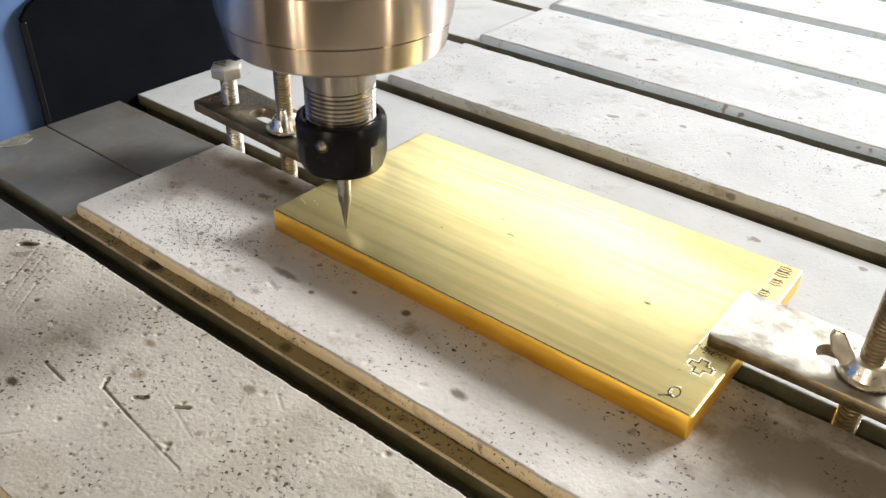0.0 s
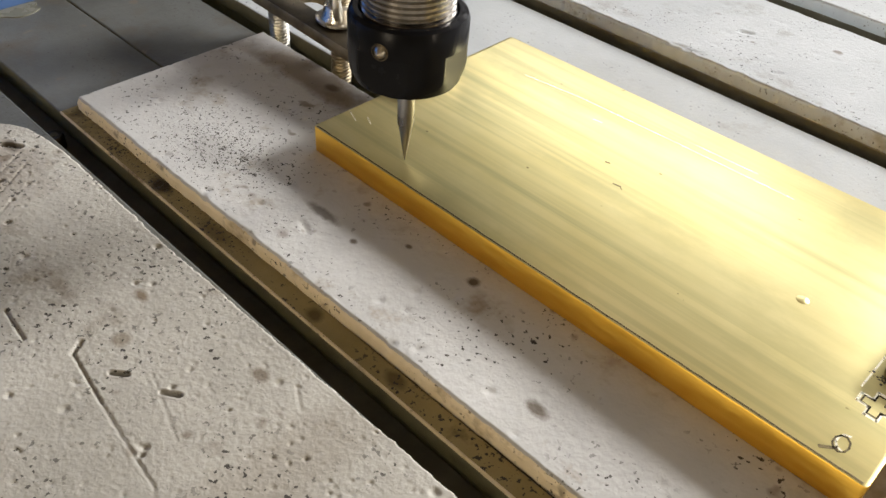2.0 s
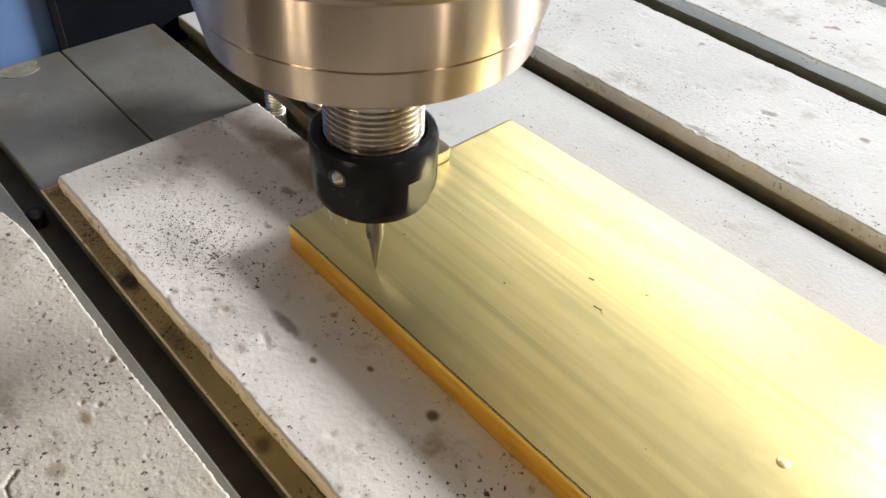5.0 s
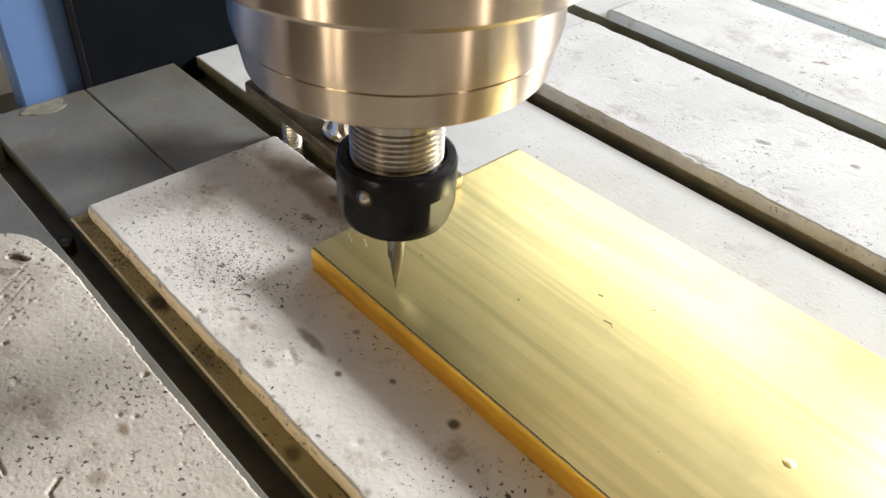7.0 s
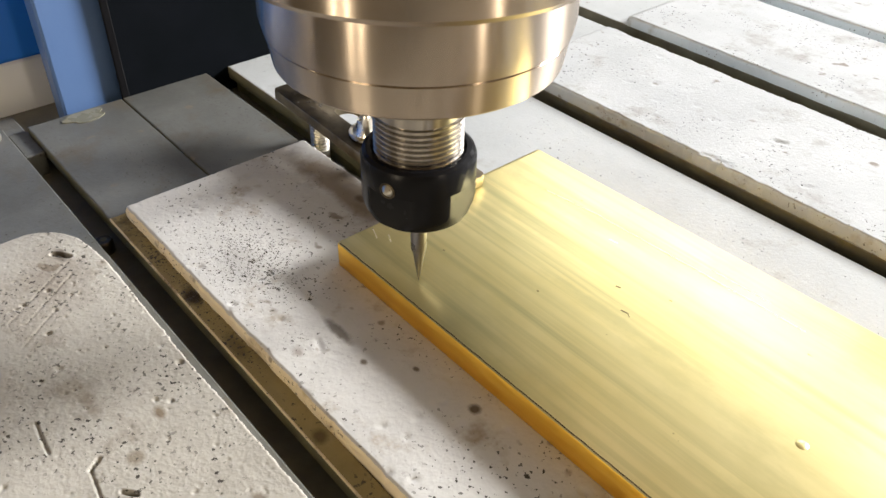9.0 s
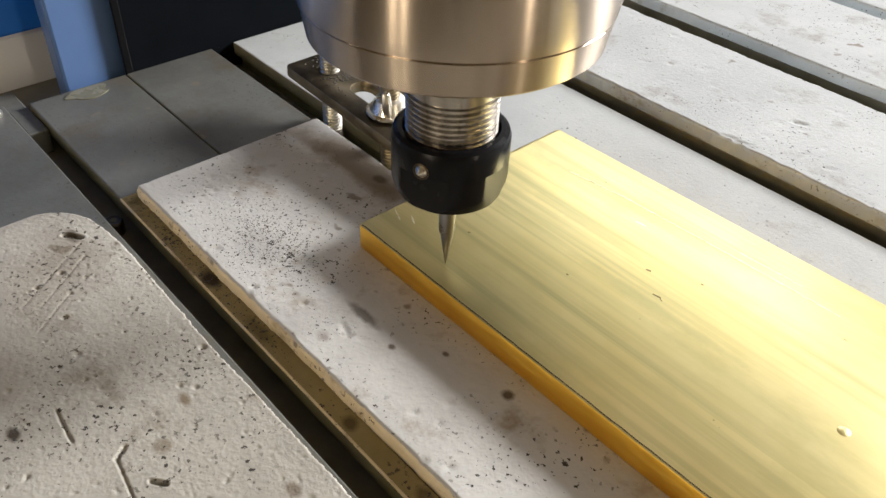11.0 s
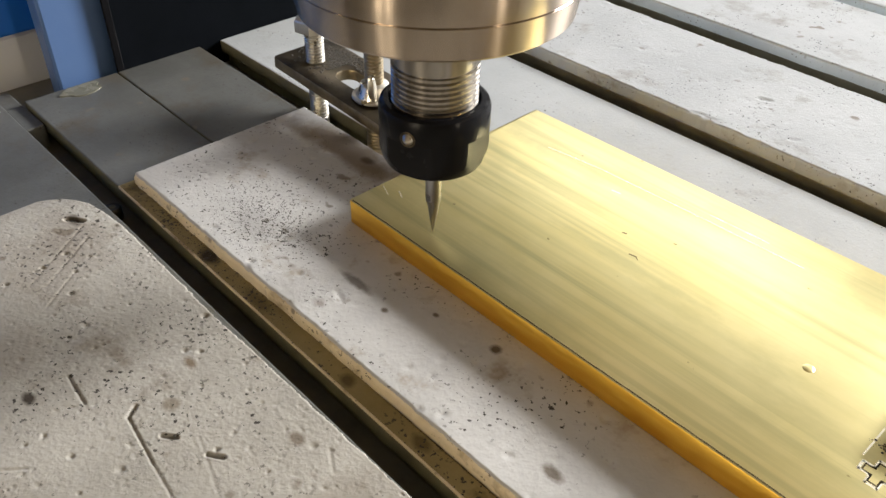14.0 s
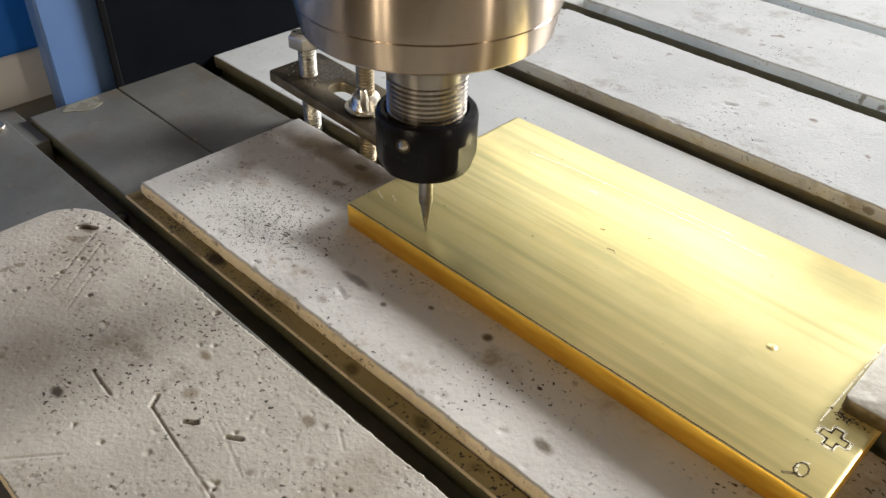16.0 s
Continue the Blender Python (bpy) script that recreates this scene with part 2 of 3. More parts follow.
CARBIDE = metal("carbide_tool_steel", (0.30, 0.29, 0.28), (0.40, 0.39, 0.37), 0.25, 0.12, 90)
ZINC = metal("zinc_plated_steel", (0.60, 0.57, 0.50), (0.75, 0.72, 0.66), 0.22, 0.2, 140, relief=0.0002, seed=2.0)
THREAD = metal("oily_thread_steel", (0.22, 0.175, 0.11), (0.42, 0.355, 0.25), 0.28, 0.15, 160, relief=0.0002, seed=3.0)
CLAMP = metal("oily_clamp_steel", (0.035, 0.028, 0.018), (0.14, 0.115, 0.08), 0.42, 0.2, 70, relief=0.0003, seed=7.0)
# the tan holds the brass plate's reflection in the bars' sides
CLAMP_SIDE = metal("clamp_edge_brass_reflection", (0.16, 0.125, 0.075), (0.36, 0.30, 0.20), 0.35, 0.15, 120, relief=0.0002, seed=8.0)
CLAMP_CLEAN = metal("scuffed_clamp_steel", (0.26, 0.245, 0.205), (0.46, 0.44, 0.39), 0.30, 0.16, 160, relief=0.0003, seed=9.0)
BLUE = paint("blue_grey_enamel", (0.065, 0.122, 0.26), (0.078, 0.14, 0.29), 0.32, 12)
BRIGHT_BLUE = paint("bright_blue_enamel", (0.012, 0.15, 0.62), (0.02, 0.175, 0.68), 0.35, 12)
BLACK_PANEL = paint("black_rubber_sheet", (0.003, 0.004, 0.005), (0.005, 0.006, 0.008), 0.75, 30, gloss=0.01)
WHITE_PAINT = paint("white_machine_paint", (0.78, 0.79, 0.80), (0.84, 0.85, 0.86), 0.4, 14)
WALL = paint("warm_plaster", (0.13, 0.098, 0.052), (0.17, 0.128, 0.07), 0.8, 3, 0.001)
CEILING = paint("brown_boarding", (0.15, 0.115, 0.06), (0.195, 0.15, 0.08), 0.8, 3, 0.001)
FLOOR = paint("workshop_concrete", (0.11, 0.092, 0.07), (0.16, 0.135, 0.105), 0.7, 4, 0.001)
OIL = paint("greenish_oil_film", (0.13, 0.125, 0.085), (0.20, 0.19, 0.14), 0.22, 120)
SWARF = paint("black_metal_dust", (0.03, 0.026, 0.02), (0.08, 0.07, 0.055), 0.7, 300, 0.0006)
NICK = metal("shallow_nick_brass", (0.12, 0.095, 0.045), (0.22, 0.175, 0.08), 0.4, 0.1, 300)
ENGRAVED = metal("engraved_brass", (0.04, 0.03, 0.015), (0.11, 0.085, 0.04), 0.45, 0.2, 300)
BRIGHT_CUT = metal("fresh_cut_brass", (0.86, 0.78, 0.58), (0.92, 0.86, 0.68), 0.22, 0.12, 300)
GLASS_FRAME = paint("grey_window_frame", (0.30, 0.30, 0.30), (0.36, 0.36, 0.36), 0.5, 10)


# ---- mesh helpers ----
def mesh_object(name, bm, materials, parent=None, smooth=None):
    me = bpy.data.meshes.new(name)
    bm.normal_update()
    bm.to_mesh(me)
    bm.free()
    for m in materials if isinstance(materials, (list, tuple)) else [materials]:
        me.materials.append(m)
    if smooth is not None:
        me.polygons.foreach_set("use_smooth", [True] * len(me.polygons))
        me.set_sharp_from_angle(angle=radians(smooth))
    ob = new(name, me)
    if parent:
        ob.parent = parent
    return ob


def part(name, bm, material, parent, label="", smooth=None):
    ob = mesh_object(name, bm, material, parent, smooth)
    return tagged(ob, label) if label else ob


def thing(name, at, label, category, group="", kind="", turn=(0, 0, 0)):
    ob = new(name)
    ob.empty_display_size = 0.02
    ob.matrix_world = pose(*at, *turn)
    return tagged(ob, label, category, group, kind)


def block(x0, x1, y0, y1, z0, z1, bevel=0.0, segments=2):
    bm = bmesh.new()
    bmesh.ops.create_cube(bm, size=1.0)
    for v in bm.verts:
        v.co = Vector(((x0 + x1) / 2 + v.co.x * (x1 - x0), (y0 + y1) / 2 + v.co.y * (y1 - y0), (z0 + z1) / 2 + v.co.z * (z1 - z0)))
    if bevel:
        bmesh.ops.bevel(bm, geom=bm.edges[:], offset=bevel, segments=segments, affect="EDGES", profile=0.5)
    return bm


def lathe(profile, steps=64, cap=True, facets=None):
    """A solid of revolution about z; profile: (radius, height) from below upwards."""
    bm = bmesh.new()
    rings = []
    for r, z in profile:
        rings.append([bm.verts.new((r * math.cos(2 * math.pi * i / steps), r * math.sin(2 * math.pi * i / steps), z)) for i in range(steps)])
    for a, b in zip(rings, rings[1:]):
        for i in range(steps):
            j = (i + 1) % steps
            bm.faces.new((a[i], a[j], b[j], b[i]))
    if cap:
        bm.faces.new(rings[0][::-1])
        bm.faces.new(rings[-1])
    return bm


def thread_profile(r, z0, z1, pitch, depth):
    rows, z = [(r - depth, z0)], z0
    while z + pitch <= z1:
        rows += [(r - depth, z + 0.15 * pitch), (r, z + 0.42 * pitch), (r, z + 0.62 * pitch), (r - depth, z + 0.92 * pitch)]
        z += pitch
    return rows + [(r - depth, z1)]


def prism(outer, z0, z1, inner=None, bevel=0.0):
    """A flat plate from an outline, with an optional hole, between two heights."""
    bm = bmesh.new()
    edges = []
    for loop in (outer, inner) if inner else (outer,):
        vs = [bm.verts.new((x, y, z0)) for x, y in loop]
        edges += [bm.edges.new((a, b)) for a, b in zip(vs, vs[1:] + vs[:1])]
    bmesh.ops.triangle_fill(bm, edges=edges, use_beauty=True)
    made = bmesh.ops.extrude_face_region(bm, geom=bm.faces[:])
    for v in [g for g in made["geom"] if isinstance(g, bmesh.types.BMVert)]:
        v.co.z = z1
    bmesh.ops.recalc_face_normals(bm, faces=bm.faces[:])
    if bevel:
        rim = [e for e in bm.edges if len(e.link_faces) == 2 and e.calc_face_angle(0) > 1.0 and abs(e.verts[0].co.z - e.verts[1].co.z) < 1e-6]
        bmesh.ops.bevel(bm, geom=rim, offset=bevel, segments=2, affect="EDGES", profile=0.5)
    return bm


def rounded(x0, x1, y0, y1, r, n=6):
    out = []
    for cx, cy, a in ((x1 - r, y1 - r, 0), (x0 + r, y1 - r, 90), (x0 + r, y0 + r, 180), (x1 - r, y0 + r, 270)):
        out += [(cx + r * math.cos(radians(a + 90 * i / n)), cy + r * math.sin(radians(a + 90 * i / n))) for i in range(n + 1)]
    return out


def axis_steps(a, b, fine_to, fine, coarse):
    n = max(2, round((fine_to - a) / fine))
    xs = list(np.linspace(a, fine_to, n))
    if b > fine_to + coarse:
        xs += list(np.linspace(fine_to, b, max(2, round((b - fine_to) / coarse)) + 1)[1:])
    return np.array(xs)


def worn_board(name, x0, x1, near, far, z0, z1, fine, top, edge, parent, pits=(), cuts=(), chip=0.0008, seed=0, fine_to=0.02, lip=0.0007, left=None):
    """A board whose top carries real pits and cuts and whose long edges are chipped. near and far give y for an x;
    pits: (x, y, radius, depth); cuts: (xa, ya, xb, yb, half_width, depth)."""
    rnd = np.random.RandomState(seed)
    xs = axis_steps(x0, x1, fine_to, fine, 0.012)
    span = far(0.5 * (x0 + fine_to)) - near(0.5 * (x0 + fine_to))
    vs = np.concatenate([[0, 0.0006 / span, 0.0016 / span], np.linspace(0, 1, max(3, round(span / fine)))[1:-1], [1 - 0.0012 / span, 1]])
    vs = np.unique(np.clip(vs, 0, 1))
    nx, ny = len(xs), len(vs)

    def ragged(k):
        r = np.zeros(nx)
        for size in (14, 5, 2):
            base = rnd.rand(nx // size + 3)
            r += np.interp(np.arange(nx) / size, np.arange(len(base)), base) * (0.4 if size > 10 else 0.3)
        return (r - r.mean()) * chip * 2
    ya = np.array([near(x) for x in xs]) + ragged(0)
    yb = np.array([far(x) for x in xs]) + ragged(1)
    X = np.repeat(xs[:, None], ny, 1)
    Y = ya[:, None] + vs[None, :] * (yb - ya)[:, None]
    if left:
        X[0] += np.array([left(v) for v in vs])
        for i in range(1, 14):
            X[i] += (np.array([left(v) for v in vs])) * (1 - i / 14.0)
    Z = np.full((nx, ny), z1)
    drop = lip * (0.6 + 0.8 * rnd.rand(nx))
    Z[:, 0] -= 1.5 * drop
    Z[:, 1] -= 0.5 * drop
    Z[:, -1] -= drop[::-1]
    Z[0, :] -= lip
    for px, py, r, d in pits:
        i0, i1 = np.searchsorted(xs, (px - 2 * r, px + 2 * r))
        if i1 <= i0:
            continue
        q = ((X[i0:i1] - px) ** 2 + (Y[i0:i1] - py) ** 2) / r ** 2
        Z[i0:i1] -= d * np.exp(-1.5 * q ** 2)
    for xa, yq, xb, yd, w, d in cuts:
        i0, i1 = np.searchsorted(xs, (min(xa, xb) - 3 * w, max(xa, xb) + 3 * w))
        dx, dy = xb - xa, yd - yq
        t = np.clip(((X[i0:i1] - xa) * dx + (Y[i0:i1] - yq) * dy) / (dx * dx + dy * dy), 0, 1)
        q = ((X[i0:i1] - xa - t * dx) ** 2 + (Y[i0:i1] - yq - t * dy) ** 2) / w ** 2
        Z[i0:i1] += -d * np.exp(-q ** 2) + 0.08 * d * np.exp(-((np.sqrt(q) - 1.9) / 0.5) ** 2)
    verts = [(float(a), float(b), float(c)) for a, b, c in zip(X.ravel(), Y.ravel(), Z.ravel())]
    faces = [(i * ny + j, (i + 1) * ny + j, (i + 1) * ny + j + 1, i * ny + j + 1) for i in range(nx - 1) for j in range(ny - 1)]
    tops = len(faces)
    ring = [(i, 0) for i in range(nx)] + [(nx - 1, j) for j in range(1, ny)] + [(i, ny - 1) for i in range(nx - 2, -1, -1)] + [(0, j) for j in range(ny - 2, 0, -1)]
    start = len(verts)
    verts += [(float(X[i, j]), float(Y[i, j]), z0) for i, j in ring]
    for k, (i, j) in enumerate(ring):
        k2 = (k + 1) % len(ring)
        i2, j2 = ring[k2]
        faces.append((i * ny + j, start + k, start + k2, i2 * ny + j2))
    faces.append(tuple(start + k for k in range(len(ring) - 1, -1, -1)))
    me = bpy.data.meshes.new(name)
    me.from_pydata(verts, [], faces)
    me.materials.append(top)
    me.materials.append(edge)
    me.polygons.foreach_set("material_index", [1 if k % (ny - 1) == 0 else 0 for k in range(tops)] + [1] * (len(faces) - tops))
    me.polygons.foreach_set("use_smooth", [True] * tops + [False] * (len(faces) - tops))
    me.update()
    ob = new(name, me)
    if parent:
        ob.parent = parent
    return ob


def scatter(seed, count, x0, x1, y0, y1, small, large, depth):
    rnd = random.Random(seed)
    rows = []
    for _ in range(count):
        r = small + (large - small) * rnd.random() ** 3
        rows.append((rnd.uniform(x0, x1), rnd.uniform(y0, y1), r, depth * (0.35 + 0.65 * rnd.random()) * min(1.0, r / large + 0.3)))
    return rows


# ---- the workshop that closes the place ----
def workshop():
    x0, x1, y0, y1, z0, z1 = -3.0, 2.5, -2.5, 2.2, -0.85, 2.4
    tagged(mesh_object("floor", block(x0 - 0.2, x1 + 0.2, y0 - 0.2, y1 + 0.2, z0 - 0.1, z0), FLOOR), "grey concrete workshop floor", "floor", kind="structure")
    roof = thing("ceiling", (0, 0, z1), "brown boarded workshop ceiling with a long roof light", "ceiling", kind="structure")
    rx0, rx1, ry0, ry1 = -2.95, 0.25, 1.345, 2.095
    bm = bmesh.new()
    for a, b, c, d in ((x0 - 0.2, x1 + 0.2, y0 - 0.2, ry0), (x0 - 0.2, x1 + 0.2, ry1, y1 + 0.2), (x0 - 0.2, rx0, ry0, ry1), (rx1, x1 + 0.2, ry0, ry1)):
        piece_bm = block(a, b, c, d, 0.0, 0.1)
        tmp = bpy.data.meshes.new("piece")
        piece_bm.to_mesh(tmp)
        piece_bm.free()
        bm.from_mesh(tmp)
        bpy.data.meshes.remove(tmp)
    part("ceiling_slab", bm, CEILING, roof)

    def wall(name, along, at, thick, a, b, holes):
        """A wall with openings: (start, end, sill, head), in order along the wall; holes over one another share start and end."""
        ob = thing(name, (0, 0, 0), "warm plastered workshop wall with window openings", "wall", kind="structure")
        lo, hi = sorted((at, at + thick))

        def piece(p, q, r, t):
            if q - p > 0.001 and t - r > 0.001:
                part("wall_piece", block(p, q, lo, hi, r, t) if along == "x" else block(lo, hi, p, q, r, t), WALL, ob)
        last = a
        for h0, h1, s0, s1 in holes:
            piece(last, h0, z0, z1)
            piece(h0, h1, z0, s0)
            piece(h0, h1, s1, z1)
            last = h1
        piece(last, b, z0, z1)
    wall("wall_north", "x", y1, 0.15, x0 - 0.15, x1 + 0.15, [(-2.75, -1.77, 1.36, 2.3), (-1.77, -0.45, 0.62, 2.3), (-0.45, 0.20, 1.36, 2.3), (0.20, 0.35, 0.59, 2.3), (0.35, 0.96, 0.59, 1.05)])
    tagged(mesh_object("trim", block(-1.77, -0.45, y1 + 0.02, y1 + 0.13, 1.34, 1.36), GLASS_FRAME), "grey transom between two rows of windows", "transom", kind="structure")
    tagged(mesh_object("trim", block(0.20, 0.35, y1 + 0.02, y1 + 0.13, 1.05, 1.36), WALL), "plastered beam between two rows of windows", "lintel", kind="structure")
    wall("wall_south", "x", y0, -0.15, x0 - 0.15, x1 + 0.15, [(-1.69, -1.61, -0.3, 1.3), (0.045, 0.155, -0.3, 1.3), (0.405, 0.515, -0.3, 1.3)])
    wall("wall_east", "y", x1, 0.15, y0, y1, [(0.305, 0.415, -0.3, 1.3)])
    wall("wall_west", "y", x0, -0.15, y0, y1, [])


workshop()

# ---- machine bed ----
BED_LEFT, BED_RIGHT, THICK = -0.425, 0.45, 0.014
frame_bed = thing("machine_frame", (0, 0, -0.85), "dark steel machine frame below the slotted bed", "machine frame", kind="structure")
part("bed_plate", block(-0.95, 0.5, -0.22, 1.1, 0.80, 0.836), SLOT_FLOOR, frame_bed)
for lx in (-0.88, 0.42):
    for ly in (-0.15, 1.02):
        part("leg", block(lx - 0.04, lx + 0.04, ly - 0.04, ly + 0.04, 0.0, 0.80), SLOT_FLOOR, frame_bed)

# strips: near edge, far edge, left end
STRIPS = [(-0.060, 0.043, -0.43), (0.052, 0.1555, -0.43), (0.1650, 0.258, BED_LEFT), (0.2705, 0.3745, BED_LEFT), (0.3845, 0.4745, -0.93),
          (0.486, 0.5735, -0.93), (0.584, 0.681, -0.93), (0.694, 0.785, -0.93), (0.797, 0.89, -0.93), (0.902, 1.0, -0.93)]
LIP = -0.0068
for y0, y1, xl in STRIPS:
    bed = thing("bed_strip", (0, 0, 0), "grey plastic strip of the slotted machine bed", "bed strip", "strips of the machine bed")
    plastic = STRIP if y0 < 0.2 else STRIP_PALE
    cuts_at = {0.1650: 0.2115}
    if y0 in cuts_at:
        seam = cuts_at[y0]
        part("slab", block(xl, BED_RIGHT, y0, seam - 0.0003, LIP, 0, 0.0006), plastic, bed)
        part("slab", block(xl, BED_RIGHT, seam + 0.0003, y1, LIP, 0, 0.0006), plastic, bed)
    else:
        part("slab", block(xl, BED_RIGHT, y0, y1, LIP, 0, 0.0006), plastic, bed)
    if y0 == 0.1650:
        part("worn_edge", block(-0.3285, 0.4, y0 - 0.0002, y0 + 0.0004, -0.0006, 0.0008, 0.0002, 1), BOARD_EDGE, bed, "pale worn edge of the strip")
    part("rail", block(xl + 0.002, BED_RIGHT, y0 + 0.003, y1 - 0.003, -THICK, LIP), GRIME_SHADE, bed, "grimy rail under the slab")

# near strips' sides carry grime and painted slot shade; far strips' fronts darker olive
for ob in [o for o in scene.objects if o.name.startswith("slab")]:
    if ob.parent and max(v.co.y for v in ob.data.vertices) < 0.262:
        ob.data.materials.append(GRIME_SHADE)
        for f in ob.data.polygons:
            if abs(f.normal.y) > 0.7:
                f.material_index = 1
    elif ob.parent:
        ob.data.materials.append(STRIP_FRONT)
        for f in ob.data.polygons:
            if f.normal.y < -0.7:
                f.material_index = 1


def curve_of(points):
    px, py = [p[0] for p in points], [p[1] for p in points]
    return lambda x: float(np.interp(x, px, py))


def board_thing(label, material, edge, x0, near, far, fine, seed, pits, cuts, chip, fine_to, left=None, x1=0.42, top=0.006, lip=0.0007):
    ob = worn_board("wear_board", x0, x1, near, far, 0.0, top, fine, material, edge, None, pits, cuts, chip, seed, fine_to, lip, left)
    return tagged(ob, label, "board", "boards laid on the bed")


near_cuts = [(-0.236, 0.105, -0.2225, 0.104, 0.0004, 0.0008), (-0.212, 0.1143, -0.2095, 0.1108, 0.0006, 0.0009), (-0.2095, 0.1108, -0.190, 0.1082, 0.00035, 0.0006), (-0.190, 0.1082, -0.160, 0.1050, 0.0003, 0.0004),
             (-0.197, 0.1147, -0.1938, 0.1172, 0.0006, 0.0024), (-0.183, 0.1207, -0.1792, 0.1232, 0.0006, 0.0024), (-0.3122, 0.1379, -0.3072, 0.1418, 0.0009, 0.0028),
             (-0.284, 0.113, -0.305, 0.141, 0.0003, 0.0003), (-0.280, 0.117, -0.297, 0.139, 0.0003, 0.0003), (-0.270, 0.113, -0.282, 0.128, 0.0003, 0.0003),
             (-0.222, 0.069, -0.211, 0.083, 0.0004, 0.0003), (-0.19, 0.122, -0.168, 0.1155, 0.00025, 0.0002), (-0.1620, 0.146, -0.1550, 0.142, 0.0004, 0.0002)]
board_thing("worn grey board with pits and knife cuts, on the bed", BOARD_NEAR, BOARD_EDGE, -0.331, curve_of([(-0.33, 0.068), (0.4, 0.064)]),
            curve_of([(-0.331, 0.1330), (-0.329, 0.1385), (-0.326, 0.1430), (-0.3215, 0.1465), (-0.316, 0.1488), (-0.306, 0.1508), (-0.295, 0.1518), (-0.23, 0.1512), (-0.12, 0.1530), (0.4, 0.153)]),
            0.00045, 3, scatter(5, 110, -0.325, -0.08, 0.066, 0.152, 0.0005, 0.0013, 0.0009) + scatter(6, 900, -0.33, -0.08, 0.066, 0.152, 0.00035, 0.0008, 0.0004), near_cuts, 0.0005, -0.08, lip=0.001)
work_board = board_thing("stained white board with yellowed edge under the brass plate", BOARD_WORK, BOARD_EDGE, -0.3255, curve_of([(-0.33, 0.1705), (-0.1, 0.1725), (0.4, 0.173)]),
            curve_of([(-0.33, 0.2555), (0.4, 0.2535)]), 0.0009, 8, scatter(9, 500, -0.325, -0.02, 0.171, 0.255, 0.0005, 0.0016, 0.0006),
            [(-0.213, 0.188, -0.208, 0.186, 0.0008, 0.0006), (-0.247, 0.1685, -0.243, 0.172, 0.0009, 0.0006)], 0.00055, 0.04, lip=0.0011)
FARS = [(0.385, 0.4645), (0.4855, 0.5705), (0.5825, 0.677), (0.692, 0.78), (0.796, 0.886), (0.901, 0.99)]
rnd_cut = random.Random(17)
far_cuts = []
for y0, y1 in FARS:
    rows = []
    for _ in range(4):
        x, y, a = rnd_cut.uniform(-0.28, 0.02), rnd_cut.uniform(y0 + 0.005, y1 - 0.008), rnd_cut.gauss(0.5, 0.5)
        reach = rnd_cut.uniform(0.003, 0.008)
        rows.append((x, y, x + reach * math.cos(a), y + reach * math.sin(a), 0.0007, 0.00025))
    far_cuts.append(rows)
far_cuts[0] += [(-0.2035 + 0.0021 * k, 0.3862 + 0.0007 * (k % 3), -0.2005 + 0.0021 * k, 0.3872 + 0.0007 * (k % 3), 0.0006, 0.0006) for k in range(7)] + [(-0.1885, 0.4225, -0.1845, 0.4240, 0.0010, 0.0011), (-0.160, 0.398, -0.157, 0.400, 0.0008, 0.0006)]
for k, (y0, y1) in enumerate(FARS):
    board_thing("scuffed white board lying on a bed strip", BOARD_FAR, EDGE_GREY, -0.3245 - 0.002 * (k % 3), curve_of([(-1, y0), (1, y0)]), curve_of([(-1, y1), (1, y1)]),
                (0.0013, 0.0018)[k] if k < 2 else 0.005, 30 + k, scatter(40 + k, 70, -0.32, 0.1, y0, y1, 0.001, 0.0024, 0.00035), far_cuts[k], 0.0011 if k == 0 else 0.0007, 0.06)

# oily ledge of the strip in front of the work board
mesh = mesh_object("oil_film", block(-0.3285, 0.4, 0.1653, 0.1718, 0.0001, 0.0007, 0.0002, 1), LEDGE)
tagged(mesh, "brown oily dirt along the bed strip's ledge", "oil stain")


def puddle(name, cx, cy, rx, ry, z, seed, material, label, category):
    rnd = random.Random(seed)
    ph = [rnd.uniform(0, 6.28) for _ in range(4)]
    loop = []
    for i in range(40):
        a = 2 * math.pi * i / 40
        k = 1 + 0.16 * math.sin(2 * a + ph[0]) + 0.12 * math.sin(3 * a + ph[1]) + 0.07 * math.sin(5 * a + ph[2])
        loop.append((cx + rx * k * math.cos(a), cy + ry * k * math.sin(a)))
    ob = mesh_object(name, prism(loop, z, z + 0.0004), material)
    return tagged(ob, label, category)


puddle("oil_puddle", -0.418, 0.190, 0.005, 0.011, 0.0, 4, OIL, "greenish oil puddle on the grey bed strip", "oil stain")

# blocks that close the slots at the bed's end
end_bar = thing("bed_end_bar", (0, 0, 0), "grey steel bar closing the end of the bed", "end bar", kind="structure")
part("bar", block(-0.446, -0.4265, -0.2, 0.1645, -THICK, -0.003, 0.0008), STRIP, end_bar)
part("slot_plug", block(-0.4265, -0.402, 0.1560, 0.1646, -THICK, -0.0025, 0.0006), STRIP, end_bar)

# ---- gantry side behind the bed ----
gantry = thing("gantry_side", (-0.43, 0.3, -THICK), "blue painted gantry upright with a black lower cover", "machine gantry")
part("upright", block(-0.012, 0.0, -0.116, -0.055, 0.0, 0.20, 0.0015), BLUE, gantry)
cover_bm = prism([(-0.0865, 0.0), (0.10, 0.0), (0.10, 0.150), (-0.03, 0.106), (-0.0815, 0.0785), (-0.0865, 0.073)], 0.0015, 0.0045, bevel=0.0006)
for v in cover_bm.verts:
    v.co = Vector((v.co.z, v.co.x, v.co.y))
bmesh.ops.recalc_face_normals(cover_bm, faces=cover_bm.faces[:])
